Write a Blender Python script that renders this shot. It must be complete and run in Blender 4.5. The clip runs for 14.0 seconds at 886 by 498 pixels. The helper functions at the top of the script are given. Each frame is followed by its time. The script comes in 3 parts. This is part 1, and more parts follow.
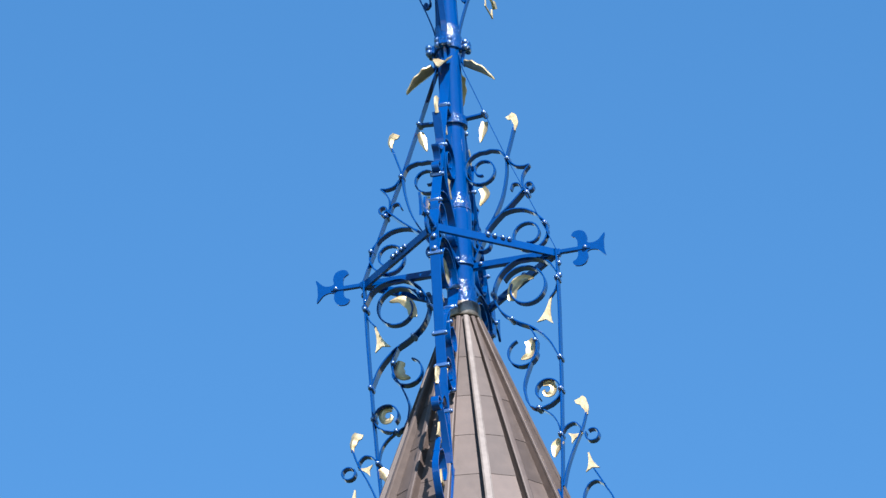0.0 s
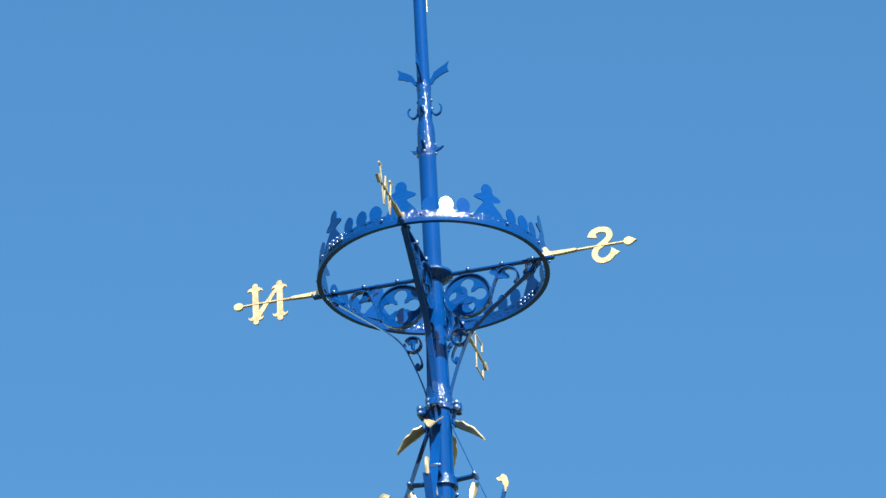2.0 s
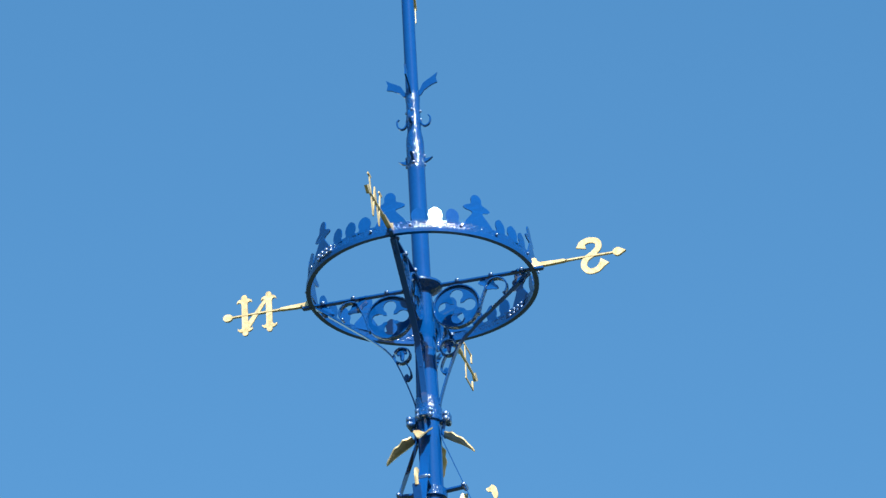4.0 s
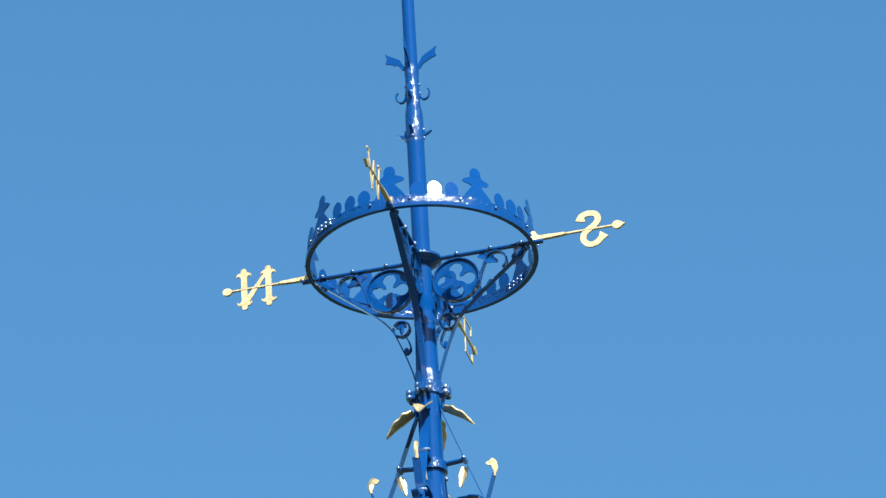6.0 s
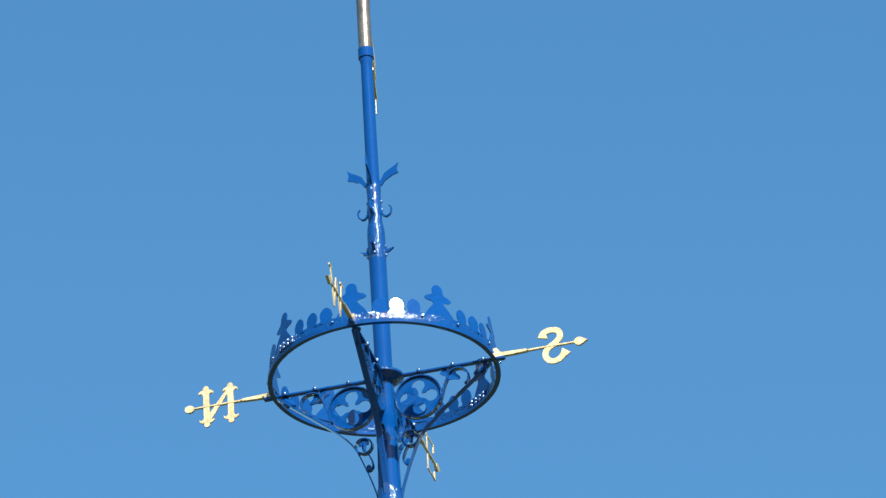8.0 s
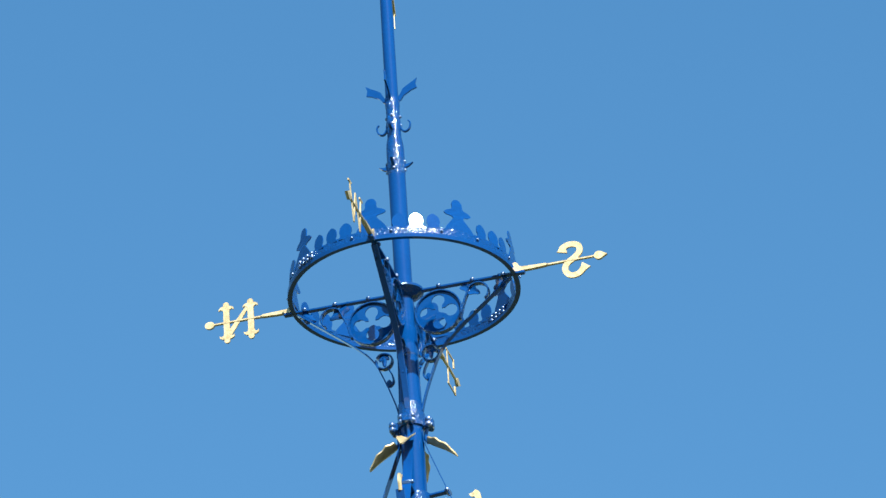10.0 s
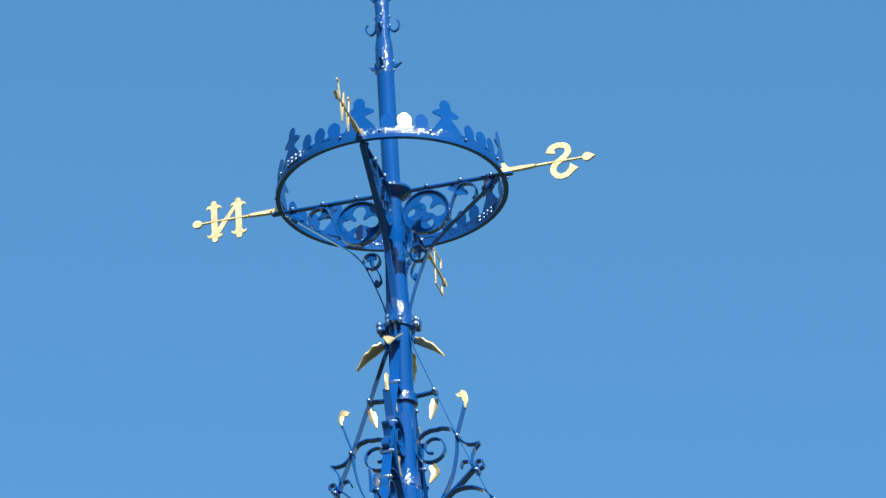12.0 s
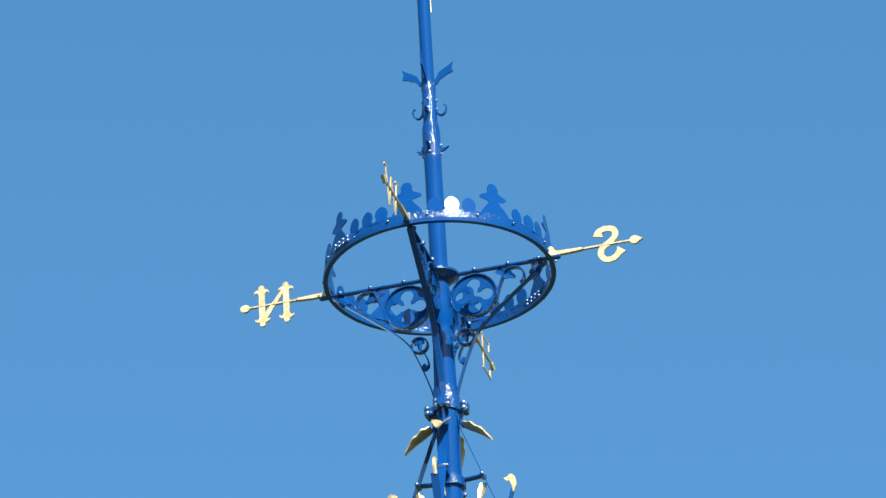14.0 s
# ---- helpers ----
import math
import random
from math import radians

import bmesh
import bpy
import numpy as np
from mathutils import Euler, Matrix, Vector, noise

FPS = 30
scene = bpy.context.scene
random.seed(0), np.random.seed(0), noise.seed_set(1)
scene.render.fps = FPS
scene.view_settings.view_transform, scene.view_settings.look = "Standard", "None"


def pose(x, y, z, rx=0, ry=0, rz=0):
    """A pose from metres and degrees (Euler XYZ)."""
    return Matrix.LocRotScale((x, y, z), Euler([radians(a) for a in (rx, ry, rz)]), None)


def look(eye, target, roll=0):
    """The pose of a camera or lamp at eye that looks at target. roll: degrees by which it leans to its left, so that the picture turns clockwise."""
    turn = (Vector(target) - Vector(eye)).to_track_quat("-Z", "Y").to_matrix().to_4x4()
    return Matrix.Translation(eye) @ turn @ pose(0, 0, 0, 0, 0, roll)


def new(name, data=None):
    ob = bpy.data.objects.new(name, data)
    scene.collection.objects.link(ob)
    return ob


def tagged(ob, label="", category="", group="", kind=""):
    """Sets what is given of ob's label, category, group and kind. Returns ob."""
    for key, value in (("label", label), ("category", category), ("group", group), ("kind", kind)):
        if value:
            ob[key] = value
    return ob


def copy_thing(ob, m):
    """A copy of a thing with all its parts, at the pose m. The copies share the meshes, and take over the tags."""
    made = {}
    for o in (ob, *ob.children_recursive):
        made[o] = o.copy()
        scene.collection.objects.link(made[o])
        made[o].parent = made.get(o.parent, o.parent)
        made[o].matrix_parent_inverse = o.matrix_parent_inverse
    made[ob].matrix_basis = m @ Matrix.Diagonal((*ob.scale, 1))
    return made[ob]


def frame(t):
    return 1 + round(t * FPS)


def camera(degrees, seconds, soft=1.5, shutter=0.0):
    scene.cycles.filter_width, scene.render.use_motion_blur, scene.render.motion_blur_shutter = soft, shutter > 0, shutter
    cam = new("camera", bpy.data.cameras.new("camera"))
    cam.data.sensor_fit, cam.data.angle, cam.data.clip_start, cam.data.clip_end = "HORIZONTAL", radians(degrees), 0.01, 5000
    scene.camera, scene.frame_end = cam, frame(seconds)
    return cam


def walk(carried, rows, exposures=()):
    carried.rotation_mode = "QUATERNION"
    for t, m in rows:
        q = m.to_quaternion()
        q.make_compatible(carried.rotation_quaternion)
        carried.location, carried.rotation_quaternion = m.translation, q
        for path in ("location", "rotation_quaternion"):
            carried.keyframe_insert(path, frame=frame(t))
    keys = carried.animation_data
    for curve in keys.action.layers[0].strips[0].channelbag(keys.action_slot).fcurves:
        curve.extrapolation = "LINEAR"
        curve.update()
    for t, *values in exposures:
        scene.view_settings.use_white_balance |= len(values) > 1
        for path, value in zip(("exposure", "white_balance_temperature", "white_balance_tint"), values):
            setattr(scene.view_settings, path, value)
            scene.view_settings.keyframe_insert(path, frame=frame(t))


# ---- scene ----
# The eye stands on the ground with a long lens and turns up along the finial.
EYE = Vector((9.5903, -38.3963, 1.6))
cam = camera(6.712, 14.0, soft=1.45)
ROWS = [
    (0, -14.1626, 27.0415, -3.066),
    (0.1, -14.1614, 27.2938, -2.985),
    (0.2, -14.1711, 27.4891, -2.904),
    (0.3, -14.1617, 27.6880, -2.824),
    (0.4, -14.1454, 27.9318, -2.743),
    (0.5, -14.1602, 28.1349, -2.662),
    (0.6, -14.1639, 28.2673, -2.637),
    (0.7, -14.1838, 28.3457, -2.611),
    (0.8, -14.1877, 28.3550, -2.586),
    (0.9, -14.1644, 28.4151, -2.560),
    (1, -14.0597, 28.5285, -2.535),
    (1.1, -13.8976, 28.7217, -2.541),
    (1.2, -13.7942, 29.1093, -2.548),
    (1.3, -13.7437, 29.4253, -2.554),
    (1.4, -13.7196, 29.6068, -2.561),
    (1.5, -13.7575, 29.7513, -2.568),
    (1.6, -13.8364, 29.8168, -2.593),
    (1.7, -13.9123, 29.7708, -2.619),
    (1.8, -13.9601, 29.6985, -2.645),
    (1.9, -13.9378, 29.7444, -2.671),
    (2, -13.9289, 29.7694, -2.696),
    (2.2, -13.8934, 29.9074, -2.782),
    (2.5, -13.8264, 30.0042, -2.910),
    (3, -13.6356, 30.0462, -2.837),
    (3.2, -13.8560, 29.9494, -2.818),
    (5.3, -13.7822, 29.8162, -2.857),
    (5.5, -13.7978, 29.8073, -2.861),
    (6, -13.8354, 29.6468, -2.967),
    (6.5, -13.9464, 29.5004, -2.840),
    (7, -13.8875, 29.5058, -2.805),
    (7.5, -13.6880, 30.0504, -3.176),
    (7.7, -13.4700, 30.3977, -3.254),
    (8.75, -13.4360, 30.5823, -3.259),
    (9.8, -13.6677, 29.9656, -3.264),
    (10, -13.6619, 29.8804, -3.467),
    (10.5, -13.7105, 29.2700, -3.596),
    (11, -13.7155, 29.2190, -3.498),
    (11.5, -13.6339, 29.1004, -3.277),
    (12, -13.6071, 29.1202, -3.136),
    (12.5, -13.4705, 29.3838, -3.072),
    (13, -13.7907, 29.3337, -3.118),
    (13.5, -14.0887, 29.4403, -3.228),
    (14, -13.9810, 29.7742, -3.138),
]


def aim(yaw, pitch, lean):
    a, b = radians(yaw), radians(pitch)
    way = Vector((math.sin(a) * math.cos(b), math.cos(a) * math.cos(b), math.sin(b)))
    return look(EYE, EYE + way * 40, lean)


walk(cam, [(t, aim(yaw, pitch, lean)) for t, yaw, pitch, lean in ROWS], [(0.0, 1.265, 5850, 17), (1.0, 1.29, 5850, 17), (1.7, 1.33, 5850, 17), (2.15, 1.375, 6500, 10), (14.0, 1.375, 6500, 10)])

# ---- light ----
SUN_AZ, SUN_EL = radians(34.5), radians(42.0)
world = bpy.data.worlds.new("world")
scene.world = world
world.use_nodes = True
wn = world.node_tree.nodes
sky = wn.new("ShaderNodeTexSky")
sky.sky_type, sky.sun_disc = "NISHITA", False
sky.sun_elevation, sky.sun_rotation = SUN_EL, math.pi - SUN_AZ
sky.air_density, sky.dust_density, sky.ozone_density, sky.altitude = 1.0, 0.3, 2.5, 60
wn["Background"].inputs["Strength"].default_value = 0.075
clear = wn.new("ShaderNodeHueSaturation")
clear.inputs["Hue"].default_value, clear.inputs["Saturation"].default_value = 0.49, 1.24
world.node_tree.links.new(sky.outputs["Color"], clear.inputs["Color"])
world.node_tree.links.new(clear.outputs["Color"], wn["Background"].inputs["Color"])

sun_data = bpy.data.lights.new("sun", "SUN")
sun_data.energy, sun_data.angle, sun_data.color = 5.0, radians(0.53), (1.0, 0.94, 0.84)
sun = new("sun", sun_data)
sun_way = Vector((math.sin(SUN_AZ) * math.cos(SUN_EL), -math.cos(SUN_AZ) * math.cos(SUN_EL), math.sin(SUN_EL)))
sun.matrix_world = look(sun_way * 60 + Vector((0, 0, 20)), (0, 0, 20))


# ---- materials ----
def material(name, base, dark, rough, metal=0.0, grain=40.0, stain=3.0, bump=0.15, coat=0.0, spread=0.5, vary=0.0, bump_scale=None, relief=0.004, coat_ior=1.5, coat_rough=0.06, gloss=0.5, ior=1.5, sheen=(1.0, 1.0, 1.0)):
    """Two scales of colour noise, roughness that follows the grain, fine relief."""
    m = bpy.data.materials.new(name)
    m.use_nodes = True
    n, link = m.node_tree.nodes, m.node_tree.links.new
    b = n["Principled BSDF"]
    tc = n.new("ShaderNodeTexCoord")

    def tex(scale, detail, out="Fac"):
        t = n.new("ShaderNodeTexNoise")
        t.inputs["Scale"].default_value, t.inputs["Detail"].default_value = scale, detail
        link(tc.outputs["Object"], t.inputs["Vector"])
        return t.outputs[out]

    def calc(op, a, c):
        q = n.new("ShaderNodeMath")
        q.operation = op
        for i, v in enumerate((a, c)):
            if isinstance(v, (int, float)):
                q.inputs[i].default_value = v
            else:
                link(v, q.inputs[i])
        return q.outputs[0]

    fine, coarse = tex(grain, 5), tex(stain, 3)
    both = calc("ADD", calc("MULTIPLY", fine, 0.45), calc("MULTIPLY", coarse, 0.55))
    if vary:
        info = n.new("ShaderNodeObjectInfo")
        both = calc("ADD", both, calc("MULTIPLY", calc("SUBTRACT", info.outputs["Random"], 0.5), vary))
    ramp = n.new("ShaderNodeValToRGB")
    ramp.color_ramp.elements[0].position, ramp.color_ramp.elements[1].position = 0.5 - spread / 2, 0.5 + spread / 2
    ramp.color_ramp.elements[0].color, ramp.color_ramp.elements[1].color = (*dark, 1), (*base, 1)
    link(both, ramp.inputs["Fac"])
    link(ramp.outputs["Color"], b.inputs["Base Color"])
    link(calc("ADD", rough - 0.06, calc("MULTIPLY", fine, 0.12)), b.inputs["Roughness"])
    b.inputs["Metallic"].default_value = metal
    b.inputs["Coat Weight"].default_value, b.inputs["Coat Roughness"].default_value = coat, coat_rough
    b.inputs["Specular IOR Level"].default_value = gloss
    b.inputs["Coat IOR"].default_value = coat_ior
    b.inputs["IOR"].default_value, b.inputs["Specular Tint"].default_value = ior, (*sheen, 1)
    bp = n.new("ShaderNodeBump")
    bp.inputs["Strength"].default_value, bp.inputs["Distance"].default_value = bump, relief
    link(tex(bump_scale or grain, 3), bp.inputs["Height"])
    link(bp.outputs["Normal"], b.inputs["Normal"])
    if coat:
        link(bp.outputs["Normal"], b.inputs["Coat Normal"])
    return m


BLUE = material("blue_gloss_paint", (0.0014, 0.0475, 0.195), (0.0009, 0.034, 0.150), 0.42, grain=60, stain=5, bump=0.3, coat=1.0, bump_scale=16, relief=0.0025, gloss=0.0, coat_rough=0.05)
LUMPY = material("thick_lumpy_blue_paint", (0.0012, 0.044, 0.182), (0.0008, 0.031, 0.14), 0.085, grain=60, stain=7, bump=1.0, bump_scale=46, relief=0.0085, ior=1.75, sheen=(0.80, 0.95, 1.0))
BEAD = material("wet_looking_blue_paint", (0.0012, 0.0528, 0.2096), (0.0008, 0.0368, 0.16), 0.36, grain=90, stain=9, bump=0.2, ior=2.5, sheen=(0.80, 0.95, 1.0))
GOLD = material("gold_leaf", (0.656, 0.56, 0.344), (0.464, 0.352, 0.176), 0.55, metal=0.88, grain=45, stain=14, bump=0.4, bump_scale=26, relief=0.007, spread=0.36)
SHEET = material("weathered_metal_sheet", (0.104, 0.0785, 0.064), (0.052, 0.038, 0.030), 0.6, metal=0.08, grain=14, stain=2.2, bump=0.3, vary=0.35, spread=0.42)
# Darker than the sheets: the shade on the rolls' sides is in the colour.
BATTEN = material("batten_with_side_shade", (0.08, 0.0568, 0.044), (0.036, 0.0248, 0.0192), 0.6, grain=20, stain=3, bump=0.3)
CAPPING = material("pale_conductor_strip", (0.185, 0.160, 0.138), (0.10, 0.082, 0.067), 0.55, metal=0.08, grain=30, stain=5, bump=0.3, spread=0.35)
CAP = material("grey_metal_cap", (0.272, 0.24, 0.2), (0.128, 0.104, 0.084), 0.34, metal=0.75, grain=30, stain=9, bump=0.4)
BRICK = material("tower_brick", (0.30, 0.16, 0.11), (0.20, 0.10, 0.07), 0.85, grain=12, stain=0.8, bump=0.5)
GRASS = material("mown_grass", (0.035, 0.055, 0.018), (0.02, 0.034, 0.011), 0.95, grain=6, stain=0.15, bump=0.8)


# ---- shapes ----
def obj_from(name, bm, mat, parent=None, smooth=False):
    bmesh.ops.recalc_face_normals(bm, faces=bm.faces)
    me = bpy.data.meshes.new(name)
    bm.to_mesh(me)
    bm.free()
    me.materials.append(mat)
    if smooth:
        me.shade_smooth()
        me.set_sharp_from_angle(angle=radians(38))
    ob = new(name, me)
    if parent is not None:
        ob.parent = parent
    return ob


def part(name, bm, mat, parent, label="", smooth=True):
    ob = obj_from(name, bm, mat, parent, smooth)
    return tagged(ob, label) if label else ob


def share(name, source, parent, m):
    """One more part on the mesh of source."""
    ob = new(name, source.data)
    ob.parent, ob.matrix_basis = parent, m
    return ob


def thing(name, at, label, category, group=""):
    ob = new(name)
    ob.matrix_basis = at
    ob.empty_display_size = 0.1
    return tagged(ob, label, category, group)


def spline(points, steps=9):
    """A smooth line through a few points (centripetal, any dimension)."""
    p = [np.array(q, float) for q in points]
    if len(p) == 2:
        return [p[0], p[1]]
    p = [2 * p[0] - p[1]] + p + [2 * p[-1] - p[-2]]
    out = []
    for a, b, c, d in zip(p, p[1:], p[2:], p[3:]):
        for k in range(steps):
            u = k / steps
            out.append(0.5 * (2 * b + (c - a) * u + (2 * a - 5 * b + 4 * c - d) * u * u + (3 * b - a - 3 * c + d) * u ** 3))
    return out + [p[-2]]


def spiral(cx, cz, r0, r1, start, turn, n=30):
    """Points of a scroll's eye, from radius r0 at the angle start through turn degrees to r1."""
    out = []
    for k in range(n + 1):
        u = k / n
        r, a = r0 + (r1 - r0) * u, radians(start + turn * u)
        out.append(np.array((cx + r * math.cos(a), cz + r * math.sin(a))))
    return out


def sweep(bm, line, section, closed=False):
    """Carries rings of a section along a line. section(i, u) gives the ring's points."""
    rings = [[bm.verts.new(p) for p in section(i, i / (len(line) - 1))] for i in range(len(line))]
    k = len(rings[0])
    pairs = list(zip(rings, rings[1:])) + ([(rings[-1], rings[0])] if closed else [])
    for a, b in pairs:
        for i in range(k):
            bm.faces.new((a[i], a[(i + 1) % k], b[(i + 1) % k], b[i]))
    if not closed:
        bm.faces.new(rings[0][::-1])
        bm.faces.new(rings[-1])
    return bm


def ribbon(line, wide, thick, end_wide=None, end_thick=None, closed=False):
    """A flat iron strip bent in the plane of r and z: its broad side lies across that plane. Edges are eased."""
    line = [np.array(q, float) for q in line]
    n = len(line)
    end_wide, end_thick = end_wide or wide, end_thick or thick

    def section(i, u):
        if closed:
            d = line[(i + 1) % n] - line[i - 1]
        else:
            d = line[min(i + 1, n - 1)] - line[max(i - 1, 0)]
        d = d / (np.linalg.norm(d) + 1e-9)
        nx, nz = -d[1], d[0]
        w, t = (wide + (end_wide - wide) * u) / 2, (thick + (end_thick - thick) * u) / 2
        e = min(w, t) * 0.45
        ring = []
        for a, b in ((t, w - e), (t - e, w), (e - t, w), (-t, w - e), (-t, e - w), (e - t, -w), (t - e, -w), (t, e - w)):
            ring.append((line[i][0] + nx * a, b, line[i][1] + nz * a))
        return ring

    return sweep(bmesh.new(), line, section, closed)


def rod(line, radius, end_radius=None, sides=8, bm=None):
    line = [Vector(q) for q in line]
    n = len(line)
    end_radius = end_radius or radius

    def section(i, u):
        d = (line[min(i + 1, n - 1)] - line[max(i - 1, 0)]).normalized()
        a = d.cross(Vector((0.31, 0.87, 0.38))).normalized()
        b = d.cross(a)
        r = radius + (end_radius - radius) * u
        return [line[i] + (a * math.cos(t) + b * math.sin(t)) * r for t in (math.tau * k / sides for k in range(sides))]

    return sweep(bm or bmesh.new(), line, section)


def lathe(profile, sides=32):
    bm = bmesh.new()

    def section(i, u):
        r, z = profile[i]
        return [(r * math.cos(math.tau * k / sides), r * math.sin(math.tau * k / sides), z) for k in range(sides)]

    return sweep(bm, profile, section)


def block(size, at=(0, 0, 0), ease=0.12, bm=None, turn=0.0):
    """A box with eased edges; turn: degrees about the y axis."""
    bm = bm or bmesh.new()
    made = bmesh.ops.create_cube(bm, size=1.0)["verts"]
    m = pose(*at, 0, turn, 0) @ Matrix.Diagonal((*size, 1))
    bmesh.ops.transform(bm, matrix=m, verts=made)
    edges = {e for v in made for e in v.link_edges}
    bmesh.ops.bevel(bm, geom=list(edges), offset=min(size) * ease, segments=1, affect="EDGES")
    return bm


def plate(outline, thick, at=lambda a, b, c: (a, c, b)):
    """A cut plate from an outline in r and z, by default standing in the plane of the bracket."""
    bm = bmesh.new()
    front = [bm.verts.new(at(a, b, thick / 2)) for a, b in outline]
    back = [bm.verts.new(at(a, b, -thick / 2)) for a, b in outline]
    bm.faces.new(front)
    bm.faces.new(back[::-1])
    k = len(outline)
    for i in range(k):
        bm.faces.new((front[i], back[i], back[(i + 1) % k], front[(i + 1) % k]))
    return bm


def leaf(line, width, thick=0.008, lobes=3, cup=0.35, across=True, wavy=0.2):
    """A beaten leaf along a line in r and z: lobed edge, raised midrib, pointed end."""
    line = spline(line, 7)
    n = len(line)
    bm = bmesh.new()
    cols = 7

    def grid(off):
        rows = []
        for i, q in enumerate(line):
            u = i / (n - 1)
            d = line[min(i + 1, n - 1)] - line[max(i - 1, 0)]
            d = d / (np.linalg.norm(d) + 1e-9)
            nx, nz = -d[1], d[0]
            half = width / 2 * (math.sin(math.pi * min(1, 0.12 + 0.88 * u) ** 0.8) ** 0.7 + 0.05) * (1 + wavy * math.cos(math.tau * lobes * u))
            row = []
            for j in range(cols):
                v = 2 * j / (cols - 1) - 1
                lift = -abs(v) ** 1.25 * half * cup + off + 0.004 * (1 - abs(v))
                if across:
                    row.append(bm.verts.new((q[0] + nx * lift, v * half, q[1] + nz * lift)))
                else:
                    row.append(bm.verts.new((q[0] + nx * v * half, lift, q[1] + nz * v * half)))
            rows.append(row)
        return rows

    a, b = grid(thick / 2), grid(-thick / 2)
    for i in range(n - 1):
        for j in range(cols - 1):
            bm.faces.new((a[i][j], a[i][j + 1], a[i + 1][j + 1], a[i + 1][j]))
            bm.faces.new((b[i][j], b[i + 1][j], b[i + 1][j + 1], b[i][j + 1]))
        for j in (0, cols - 1):
            bm.faces.new((a[i][j], a[i + 1][j], b[i + 1][j], b[i][j]))
    for i in (0, n - 1):
        for j in range(cols - 1):
            bm.faces.new((a[i][j], a[i][j + 1], b[i][j + 1], b[i][j]))
    return bm


def bolt(bm, at, way, r=0.014):
    """A domed bolt head on its washer."""
    way = Vector(way).normalized()
    m = Matrix.Translation(at) @ way.to_track_quat("Z", "Y").to_matrix().to_4x4()
    made = bmesh.ops.create_cone(bm, cap_ends=True, segments=8, radius1=r * 1.25, radius2=r * 1.2, depth=r * 0.5, matrix=m)
    made = bmesh.ops.create_icosphere(bm, subdivisions=2, radius=r * 1.12, matrix=m @ pose(0, 0, r * 0.35) @ Matrix.Diagonal((1, 1, 0.75, 1)))
    return bm


def bolt_part(name, parent, places, r):
    """Bolt heads as parts of their own, all on one mesh; places: (position, direction)."""
    first = None
    for p, way in places:
        m = Matrix.Translation(p) @ Vector(way).normalized().to_track_quat("Z", "Y").to_matrix().to_4x4()
        if first is None:
            first = part(name, bolt(bmesh.new(), (0, 0, 0), (0, 0, 1), r), BEAD, parent)
            first.matrix_basis = m
        else:
            share(name, first, parent, m)


# ---- setting: ground, turret, roof ----
CONE_TOP, CONE_FOOT, SLOPE, TOP_R = 21.42, 15.0, 0.352, 0.048


def cone_r(z):
    return TOP_R + (CONE_TOP - z) * SLOPE


bm = bmesh.new()
bmesh.ops.create_grid(bm, x_segments=40, y_segments=40, size=1500)
for v in bm.verts:
    far = math.hypot(v.co.x, v.co.y)
    v.co.z = -0.05 if far < 200 else -0.05 + 0.004 * (far - 200) * noise.noise(v.co * 0.004)
tagged(obj_from("ground", bm, GRASS), "mown green lawn round the turret", "ground", kind="structure")
ground_z = -0.05

wall_top = CONE_FOOT + 0.05
tower = thing("turret", pose(0, 0, ground_z), "round brick turret that carries a steep metal-clad cone", "tower")
wall_r = cone_r(CONE_FOOT) - 0.28
part("wall", lathe([(wall_r + 0.15, 0), (wall_r + 0.15, 0.8), (wall_r, 0.95), (wall_r, 14.4), (wall_r + 0.12, 14.5), (wall_r + 0.2, 14.8), (wall_r + 0.22, 15.05), (0.05, 15.06)], 48), BRICK, tower)

ROOF_SIDES = 16
roof = thing("turret_roof", pose(0, 0, CONE_FOOT), "steep conical roof of weathered grey-brown metal sheets", "roof")
part("core", lathe([(cone_r(CONE_FOOT) - 0.03, 0), (TOP_R - 0.012, CONE_TOP - CONE_FOOT)], ROOF_SIDES), SHEET, roof, smooth=False)
ROW_H = 0.301
ROW_TOP = 21.306
row = 0
z1 = ROW_TOP
while z1 > CONE_FOOT + 0.02:
    z0 = max(z1 - ROW_H, CONE_FOOT)
    top = 21.37 if row == 0 else z1
    half = math.pi / ROOF_SIDES
    bm = bmesh.new()
    rin0, rin1 = cone_r(z0), cone_r(top)
    ring = []
    for off0, off1 in ((0.0, 0.0), (0.011, 0.003)):
        quad = []
        for r, z, s in ((rin0 + off0, z0 - 0.014, -1), (rin0 + off0, z0 - 0.014, 1), (rin1 + off1, top, 1), (rin1 + off1, top, -1)):
            quad.append(bm.verts.new((r * math.cos(half) , s * r * math.sin(half), z - CONE_FOOT)))
        ring.append(quad)
    a, b = ring
    bm.faces.new(a[::-1]), bm.faces.new(b)
    for i in range(4):
        bm.faces.new((a[i], a[(i + 1) % 4], b[(i + 1) % 4], b[i]))
    first = part("sheet", bm, SHEET, roof, smooth=False)
    first.matrix_basis = pose(0, 0, 0, 0, 0, 360 / ROOF_SIDES * 0.5)
    for k in range(1, ROOF_SIDES):
        share("sheet", first, roof, pose(0, 0, 0, 0, 0, 360 / ROOF_SIDES * (k + 0.5)))
    z1 = z0
    row += 1

# Rolls run down the roof between the sheets; their colour holds their sides' shade.
line = [np.array((cone_r(z) + 0.002, z - CONE_FOOT)) for z in (CONE_FOOT - 0.02, 17, 19, 20, 20.7, 21.302)]
bm = bmesh.new()


